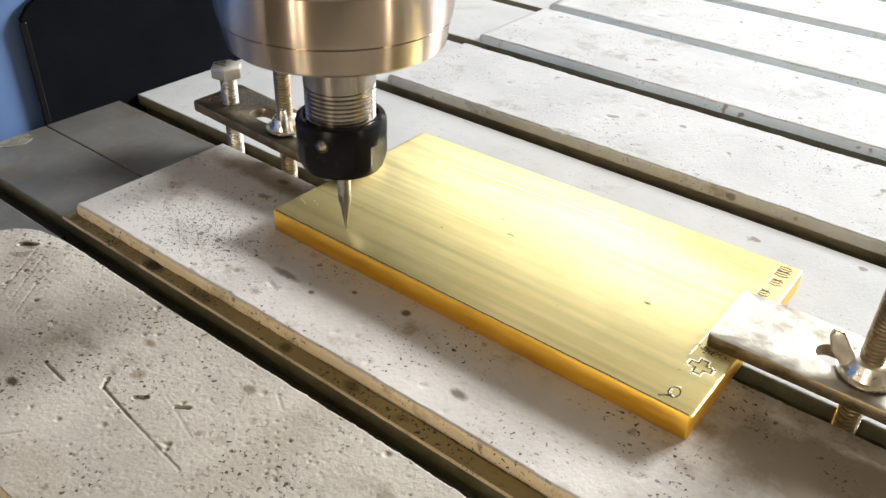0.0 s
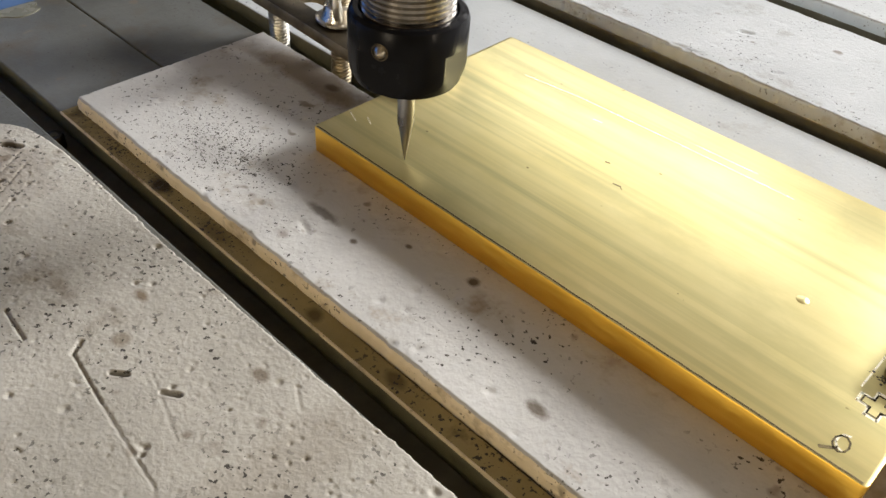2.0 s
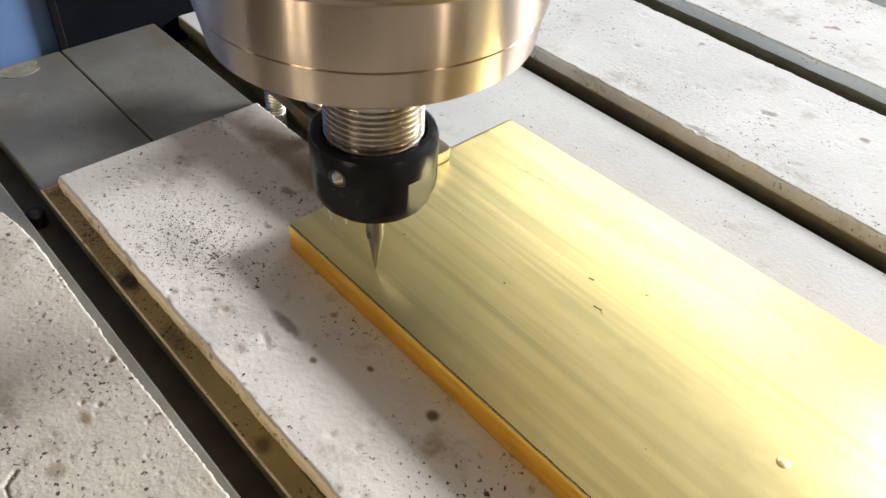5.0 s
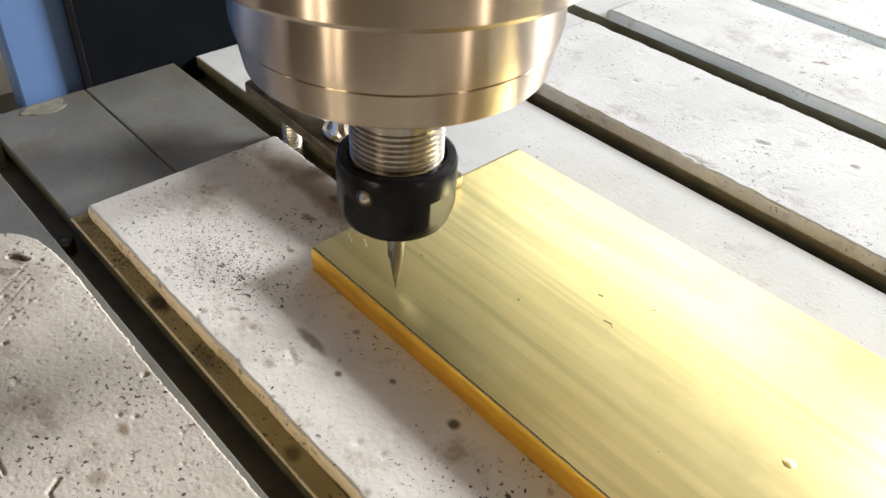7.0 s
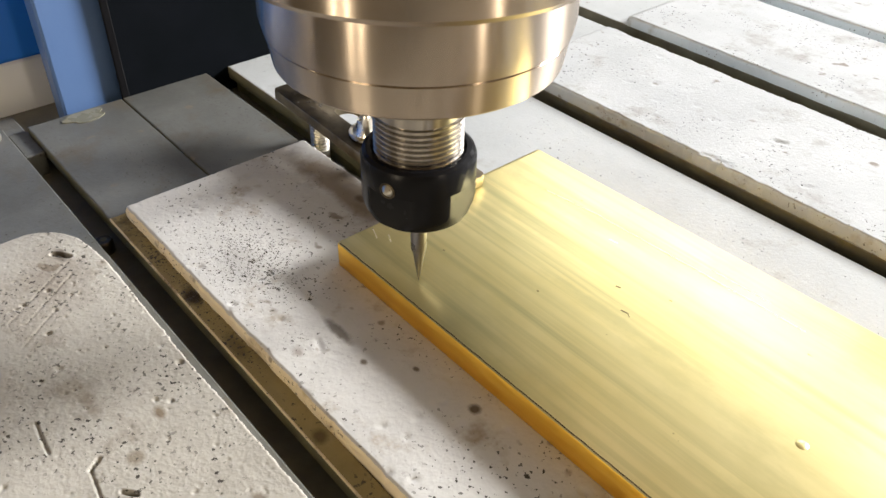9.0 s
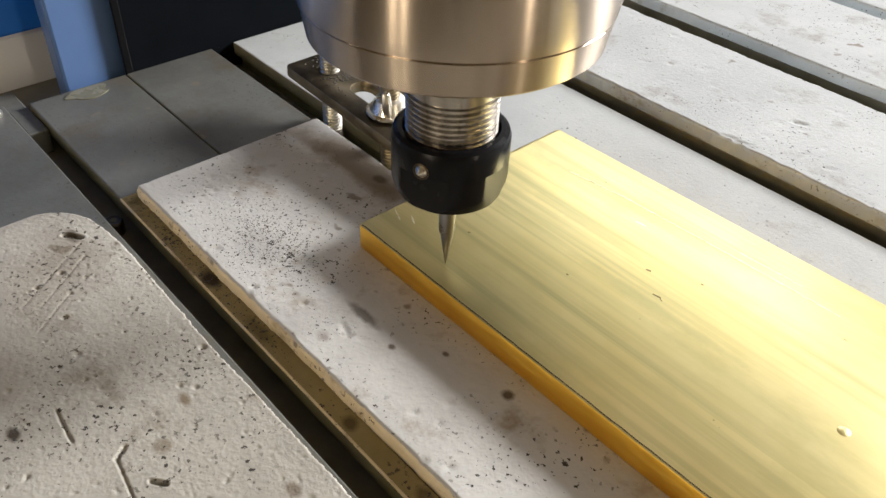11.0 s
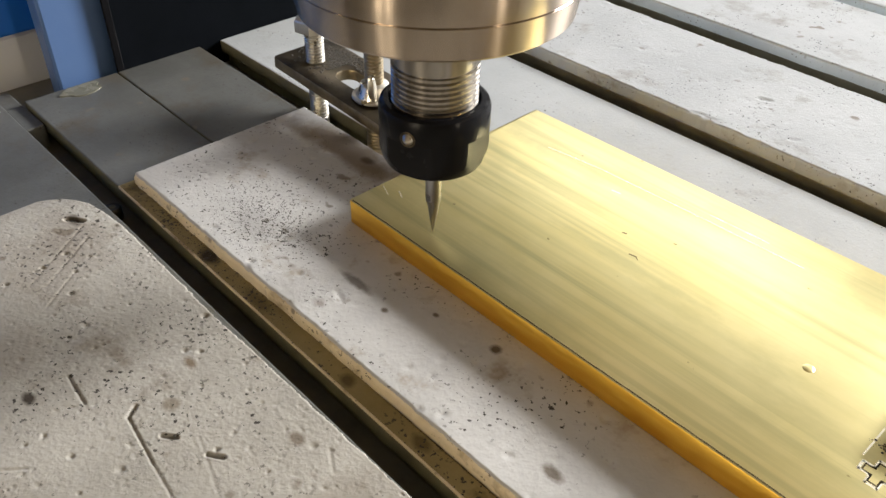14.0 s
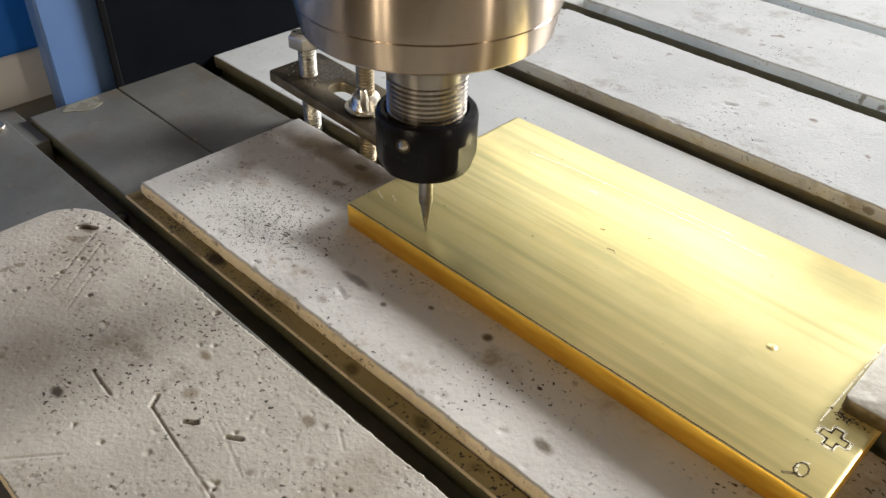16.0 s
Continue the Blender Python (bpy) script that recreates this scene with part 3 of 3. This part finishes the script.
part("cover", cover_bm, BLACK_PANEL, gantry, "black rubber lower cover")
part("cover_edge", block(0.0035, 0.0048, -0.0880, -0.0840, 0.0, 0.071, 0.0006), BLACK_NUT, gantry)
rear = thing("rear_housing", (-0.47, 0.0, -0.85), "bright blue and white machine housing behind the gantry", "machine housing")
part("white_base", block(-0.03, 0.0, -0.5, 0.28, 0.0, 0.8640, 0.002), WHITE_PAINT, rear)
part("blue_top", block(-0.035, 0.004, -0.5, 0.28, 0.8645, 1.04, 0.002), BRIGHT_BLUE, rear)

# ---- brass plate ----
PX0, PX1, PY0, PY1, PZ0, PZ1 = -0.2412, -0.0462, 0.2155, 0.3178, 0.0060, 0.0160
plate = thing("brass_plate", (-0.1437, 0.2668, PZ0), "thick brushed brass plate clamped on the white board", "metal plate")
hx, hy = (PX1 - PX0) / 2, (PY1 - PY0) / 2
outline = [(x, y + (0.0012 + 0.0030 * (x + hx) / (2 * hx) if y > 0 else 0.0)) for x, y in rounded(-hx, hx, -hy, hy, 0.0012, 3)]
bm = prism(outline, 0.0, PZ1 - PZ0, bevel=0.0004)
for f in bm.faces:
    f.material_index = 0 if f.normal.z > 0.5 else 1
part("body", bm, [BRASS, BRASS_SIDE], plate, smooth=35)


def ribbon(points, width, z, thick=0.0002, closed=False):
    """A thin cut that follows a line of points."""
    bm = bmesh.new()
    pairs = list(zip(points, points[1:] + (points[:1] if closed else [])))
    for (xa, ya), (xb, yb) in pairs[: len(points) if closed else len(points) - 1]:
        d = Vector((xb - xa, yb - ya))
        if d.length < 1e-7:
            continue
        nrm = Vector((-d.y, d.x)).normalized() * width / 2
        e = d.normalized() * width * 0.3
        q = [Vector((xa, ya)) - e + nrm, Vector((xa, ya)) - e - nrm, Vector((xb, yb)) + e - nrm, Vector((xb, yb)) + e + nrm]
        lo = [bm.verts.new((p.x, p.y, z - thick)) for p in q]
        hi = [bm.verts.new((p.x, p.y, z + 0.00005)) for p in q]
        bm.faces.new(hi)
        for i in range(4):
            bm.faces.new((lo[i], lo[(i + 1) % 4], hi[(i + 1) % 4], hi[i]))
    return bm


TOPZ = PZ1 - PZ0


def on_plate(x, y):
    return (x + 0.1437, y - 0.2668)


cross = []
c, a, b = on_plate(-0.0542, 0.2405), 0.0013, 0.0038
for px, py in ((a, a), (a, b), (-a, b), (-a, a), (-b, a), (-b, -a), (-a, -a), (-a, -b), (a, -b), (a, -a), (b, -a), (b, a)):
    cross.append((c[0] + px, c[1] + py))
part("engraved_cross", ribbon(cross, 0.00045, TOPZ, closed=True), ENGRAVED, plate, "engraved cross outline")
part("cross_rim", ribbon([(c[0] + (x - c[0]) * 1.22, c[1] + (y - c[1]) * 1.22) for x, y in cross], 0.0008, TOPZ, closed=True), BRIGHT_CUT, plate)
ring = [(on_plate(-0.0558, 0.2232)[0] + 0.0019 * math.cos(t * 0.7), on_plate(-0.0558, 0.2232)[1] + 0.0028 * math.sin(t * 0.7)) for t in range(9)]
part("engraved_ring", ribbon(ring, 0.0005, TOPZ, closed=True), ENGRAVED, plate)
part("ring_rim", ribbon([(x + 0.0005, y + 0.0008) for x, y in ring[2:8]], 0.0006, TOPZ), BRIGHT_CUT, plate)
part("engraved_bar", ribbon([on_plate(-0.0592, 0.2188), on_plate(-0.0560, 0.2212)], 0.0009, TOPZ), ENGRAVED, plate)
part("cut_line", ribbon([on_plate(-0.0598, 0.2440), on_plate(-0.0592, 0.2900)], 0.0005, TOPZ), BRIGHT_CUT, plate, "bright machined line")
for gx, gy, tall, count in ((-0.0530, 0.2950, 0.0034, 4), (-0.0518, 0.3050, 0.0040, 4), (-0.0520, 0.3125, 0.0050, 6)):
    for k in range(count):
        y = gy + 0.0013 * k
        lean = 0.0006 * ((k * 7) % 3 - 1)
        part("engraved_bar", ribbon([on_plate(gx - tall / 2, y), on_plate(gx, y + lean), on_plate(gx + tall / 2 - 0.0008 * (k % 2), y + 0.0004)], 0.00065, TOPZ), ENGRAVED, plate)
    part("bar_rim", ribbon([on_plate(gx - tall / 2 - 0.0006, gy), on_plate(gx - tall / 2 - 0.0004, gy + 0.0013 * count)], 0.0004, TOPZ), BRIGHT_CUT, plate)
# nicks on the top face
for x0, y0, x1, y1, w in ((-0.1522, 0.2668, -0.1496, 0.2672, 0.0010), (-0.1500, 0.2672, -0.1484, 0.2662, 0.0005), (-0.1452, 0.2831, -0.1444, 0.2833, 0.0008), (-0.2135, 0.2425, -0.2129, 0.2427, 0.0007),
                          (-0.1612, 0.2750, -0.1598, 0.2754, 0.0012)):
    part("nick", ribbon([on_plate(x0, y0), on_plate(x1, y1)], 0.6 * w, TOPZ), NICK, plate)
for x0, y0, x1, y1 in ((-0.2400, 0.2310, -0.2340, 0.2285), (-0.2330, 0.2330, -0.2290, 0.2310), (-0.2164, 0.2990, -0.1929, 0.3020), (-0.1929, 0.3020, -0.1470, 0.3036), (-0.1470, 0.3036, -0.1080, 0.3044), (-0.1460, 0.3075, -0.1230, 0.3082), (-0.1800, 0.2935, -0.1765, 0.2940)):
    part("scratch", ribbon([on_plate(x0, y0), on_plate(x1, y1)], 0.0003, TOPZ), BRIGHT_CUT, plate)
# dark burr along the near top edge
rnd_edge = random.Random(8)
burr = [on_plate(PX0 + 0.0015 + (PX1 - PX0 - 0.003) * k / 60, PY0 + 0.0008 + rnd_edge.uniform(0, 0.0002)) for k in range(61)]
part("edge_burr", ribbon(burr, 0.00045, TOPZ + 0.00005), ENGRAVED, plate, "dark burr along the top edge")
bead = lathe([(0.0020, 0.0), (0.0017, 0.00018), (0.0012, 0.00036), (0.0006, 0.00047), (0.0001, 0.0005)], 24)
for v in bead.verts:
    v.co += Vector((*on_plate(-0.0846, 0.2624), TOPZ - 0.0001))
part("metal_bead", bead, BRASS, plate, "small shiny raised bead", smooth=60)

# ---- clamps ----
HEX = [(0.0083 * math.cos(radians(60 * i + 12)), 0.0083 * math.sin(radians(60 * i + 12))) for i in range(6)]


def wing_nut(at, turn):
    ob = thing("wing_nut", at, "shiny zinc-plated wing nut on a clamp stud", "wing nut", "wing nuts of the clamps", turn=(0, 0, turn))
    part("flange", lathe([(0.0092, 0.0), (0.0097, 0.0004), (0.0097, 0.0011), (0.0090, 0.0015), (0.0070, 0.0015)], 32), ZINC, ob, smooth=40)
    part("hub", lathe([(0.0078, 0.0), (0.0082, 0.0007), (0.0080, 0.0016), (0.0068, 0.0036), (0.0060, 0.0062), (0.0050, 0.0068)], 28), ZINC, ob, smooth=40)
    for s in (1, -1):
        outline = [(0.0040, 0.0012), (0.0085, 0.0020), (0.0125, 0.0065), (0.0143, 0.0120), (0.0135, 0.0150), (0.0105, 0.0148), (0.0080, 0.0110), (0.0050, 0.0064)]
        bm = prism(outline, -0.0014, 0.0014, bevel=0.0006)
        for v in bm.verts:
            v.co = Vector((s * v.co.x, v.co.z + 0.0006 * s, v.co.y))
        bmesh.ops.recalc_face_normals(bm, faces=bm.faces[:])
        part("wing", bm, ZINC, ob, smooth=50)
    return ob


def clamp(at, length, width, tilt, turn, material, side, stud_x, jack_x, label, stud_top, slot):
    """A slotted clamp bar with its jack bolt; origin at the middle of the tip's lower edge, the bar running along -x."""
    ob = thing("clamp_bar", at, label, "clamp", "clamps of the plate", turn=(0, tilt, turn))
    bar = prism(rounded(-length, 0, -width / 2, width / 2, 0.0022, 4), 0.0, 0.0052, rounded(slot[0], slot[1], -0.0052, 0.0052, 0.005, 6), bevel=0.0006)
    for f in bar.faces:
        f.material_index = 0 if f.normal.z > 0.9 else 1
    part("bar", bar, [material, side], ob, smooth=40)
    if jack_x is not None:
        bolt = thing("jack_bolt", (jack_x, at[1] - 0.003, -THICK), "zinc-plated hexagon bolt propping up the clamp bar", "bolt", "bolts of the clamps")
        part("shank", lathe(thread_profile(0.0043, 0.0, 0.0545, 0.0015, 0.0006), 28), ZINC, bolt, smooth=25)
        head = prism(HEX, 0.0540, 0.0600, bevel=0.0008)
        part("head", head, ZINC, bolt, smooth=25)
    stud = thing("clamp_stud", (stud_x, at[1] - 0.003, -THICK), "threaded steel stud rising from the bed slot", "threaded stud", "studs of the clamps")
    part("rod", lathe(thread_profile(0.0041, 0.0, stud_top, 0.0015, 0.00062), 28), THREAD, stud, smooth=25)
    return ob


clamp((-0.2350, 0.2672, 0.0160), 0.107, 0.0315, 2.6, 0, CLAMP, CLAMP_SIDE, -0.2845, -0.3262, "oily slotted steel clamp bar pressing on the plate's edge", 0.13, (-0.077, -0.033))
wing_nut((-0.2845, 0.2642, 0.0240), -48)
right = clamp((-0.0580, 0.2695, 0.0160), 0.125, 0.0345, 0.0, 180, CLAMP_CLEAN, CLAMP_SIDE, -0.0090, 0.0480, "scuffed slotted steel clamp bar holding the plate's engraved end", 0.085, (-0.078, -0.032))
wing_nut((-0.0090, 0.2665, 0.0214), 195)

# black metal dust heaped on the oily clamp
rnd = random.Random(21)
dust = bmesh.new()
for _ in range(1500):
    u, v = rnd.gauss(0, 0.009), rnd.gauss(0.004, 0.006)
    x, y = -0.322 + u, 0.2690 + v
    if abs(y - 0.2672) > 0.0145 or x < -0.340 or (-0.315 < x < -0.266 and abs(y - 0.2672) < 0.0062):
        continue
    s = rnd.uniform(0.00022, 0.00065)
    z = 0.0212 + (-0.2350 - x) * math.tan(radians(2.6))
    made = bmesh.ops.create_icosphere(dust, subdivisions=1, radius=s)
    for w in made["verts"]:
        w.co = Vector((w.co.x + x, w.co.y + y, w.co.z * 0.6 + z))
tagged(mesh_object("metal_dust", dust, SWARF), "black metal dust heaped on the clamp bar", "metal dust", kind="stuff")

def grit(clusters, z, seed, label, low=(-0.6, 0.0), high=(0.3, 0.9)):
    """Black metal grit lying in loose clusters on a board."""
    r = random.Random(seed)
    bm = bmesh.new()
    for cx, cy, sx, sy, count in clusters:
        for _ in range(count):
            x, y, s = cx + r.gauss(0, sx), cy + r.gauss(0, sy), 0.00010 + 0.00045 * r.random() ** 4
            if not (low[0] < x < high[0] and low[1] < y < high[1]):
                continue
            a, k = r.uniform(0, 6.28), r.uniform(0.5, 1.0)
            c, q = math.cos(a), math.sin(a)
            base = [bm.verts.new((x + s * (u * c - k * v * q), y + s * (u * q + k * v * c), z)) for u, v in ((1, 0), (0.3, 0.9), (-0.8, 0.6), (-0.7, -0.7), (0.4, -0.9))]
            apex = bm.verts.new((x, y, z + 0.6 * s))
            for m in range(5):
                bm.faces.new((base[m], base[(m + 1) % 5], apex))
    return tagged(mesh_object("metal_grit", bm, SWARF), label, "metal grit", kind="stuff")


grit([(-0.266, 0.193, 0.015, 0.0085, 5200), (-0.285, 0.205, 0.018, 0.016, 330), (-0.298, 0.240, 0.012, 0.008, 90), (-0.20, 0.185, 0.05, 0.008, 60), (-0.25, 0.178, 0.03, 0.003, 200)], 0.0059, 3, "black metal grit strewn over the white board", (-0.322, 0.1735), (0.3, 0.2535))
grit([(-0.292, 0.120, 0.018, 0.014, 1500), (-0.26, 0.130, 0.030, 0.012, 1300), (-0.30, 0.138, 0.01, 0.006, 300), (-0.22, 0.10, 0.04, 0.02, 400), (-0.16, 0.12, 0.04, 0.02, 170)], 0.0058, 4, "black metal grit strewn over the worn grey board", (-0.318, 0.02), (0.3, 0.1485))

grit([(-0.285, 0.1680, 0.02, 0.0016, 260), (-0.24, 0.1685, 0.02, 0.0016, 160)], 0.0007, 5, "black metal grit on the brown oily ledge", (-0.326, 0.1658), (0.3, 0.1705))
grit([(-0.0545, 0.2503, 0.003, 0.0010, 220)], 0.0160, 9, "black metal dust beside the clamp's tip")
grit([(-0.17, 0.40, 0.05, 0.012, 130), (-0.15, 0.43, 0.07, 0.02, 110), (-0.20, 0.389, 0.04, 0.0015, 90)], 0.0059, 6, "dark specks of grit on the scuffed white board")
grit([(-0.20, 0.345, 0.07, 0.012, 110), (-0.39, 0.235, 0.03, 0.02, 90), (-0.38, 0.19, 0.02, 0.012, 60), (-0.40, 0.30, 0.02, 0.012, 40)], -0.0001, 7, "dark specks of grit on the grey bed strips")
for at, r, h, mat_, label in (((-0.3290, 0.1604, -THICK), 0.0036, 0.0060, GRIME_BOLT, "dark oily bolt head sunk in the bed slot"), ((-0.4228, 0.1490, 0.0), 0.0040, 0.0022, ZINC, "shiny screw head on the bed strip's end")):
    screw = thing("slot_bolt", at, label, "bolt")
    part("head", lathe([(r * 0.96, 0.0), (r, 0.0004), (r, h - 0.0006), (r * 0.85, h)], 24), mat_, screw, smooth=40)
    part("drive_socket", lathe([(r * 0.42, h - 0.0012), (r * 0.45, h + 0.0001), (r * 0.30, h + 0.0002)], 6), GRIME_SHADE, screw)

# ---- spindle, collet nut and engraving tool ----
TX, TY = -0.2060, 0.2252
spindle = thing("spindle_motor", (TX, TY, 0.0), "turned steel spindle motor with a black collet nut", "spindle")
NOSEZ, GRV, STEP = 0.0986, 0.1087, 0.1262
part("front_flange", lathe([(0.0170, NOSEZ), (0.0385, NOSEZ), (0.0400, NOSEZ + 0.0012), (0.0414, GRV - 0.0004), (0.0410, GRV), (0.0418, GRV + 0.0004), (0.0424, GRV + 0.004), (0.0424, STEP)], 128), STEEL, spindle, smooth=30)
part("motor_body", lathe([(0.0424, STEP - 0.0002), (0.0496, STEP + 0.0006), (0.0510, STEP + 0.0022), (0.0510, 0.30), (0.0490, 0.302)], 128), STEEL, spindle, smooth=30)
nose = [(0.0110, 0.0560)] + thread_profile(0.0136, 0.0660, 0.0800, 0.0017, 0.0008) + [(0.0136, 0.0803), (0.0136, 0.0808), (0.0129, 0.0811), (0.0129, 0.0818), (0.0138, 0.0822), (0.0140, NOSEZ + 0.002)]
part("threaded_nose", lathe(nose, 72), NOSE, spindle, "polished threaded spindle nose", smooth=25)
nut_bm = lathe([(0.0060, 0.0488), (0.0120, 0.0476), (0.0160, 0.0480), (0.0172, 0.0505), (0.0177, 0.0530), (0.0177, 0.0603), (0.0177, 0.0606), (0.0177, 0.0668), (0.0171, 0.0684), (0.0160, 0.0692), (0.0146, 0.0692), (0.0142, 0.0680), (0.0142, 0.0640)], 96, cap=False)
for v in nut_bm.verts:
    # spanner flats on two sides of the lower half
    r = math.hypot(v.co.x, v.co.y)
    if v.co.z < 0.0605 and r > 0.0155:
        for ang in (19, 109, 199, 289):
            d = Vector((math.cos(radians(ang)), math.sin(radians(ang))))
            k = v.co.x * d.x + v.co.y * d.y
            if k > 0.0158:
                v.co.x -= d.x * (k - 0.0158)
                v.co.y -= d.y * (k - 0.0158)
nut = part("collet_nut", nut_bm, BLACK_NUT, spindle, "black oxide collet nut", smooth=30)
view = radians(-52)
for ang in (view - 0.32, view + 2.8):
    d = Vector((math.cos(ang), math.sin(ang), 0))
    rot = d.to_track_quat("Z", "Y").to_matrix()
    for kind, prof, mat_ in (("hole_rim", [(0.0026, -0.0005), (0.0026, 0.0001), (0.0021, 0.0003), (0.0019, -0.0002)], CLAMP), ("hole_centre", [(0.0021, -0.0003), (0.0017, 0.0002), (0.0002, 0.0016)], ZINC)):
        dim = lathe(prof, 20)
        for v in dim.verts:
            v.co = rot @ v.co + d * 0.0177 + Vector((0, 0, 0.0625))
        part(kind, dim, mat_, nut, smooth=40)
tool = thing("engraving_tool", (TX, TY, PZ1), "pointed carbide engraving tool touching the brass", "engraving tool")
part("shank", lathe([(0.0025, 0.0135), (0.0027, 0.0145), (0.0027, 0.0420)], 40), CARBIDE, tool, smooth=30)
tip = lathe([(0.0001, 0.0), (0.0011, 0.0058), (0.0025, 0.0135)], 24)
for v in tip.verts:
    if v.co.y < -0.0012 and v.co.z > 0.001:
        v.co.y = -0.0012 + (v.co.y + 0.0012) * 0.4
part("cutting_tip", tip, CARBIDE, tool, smooth=30)
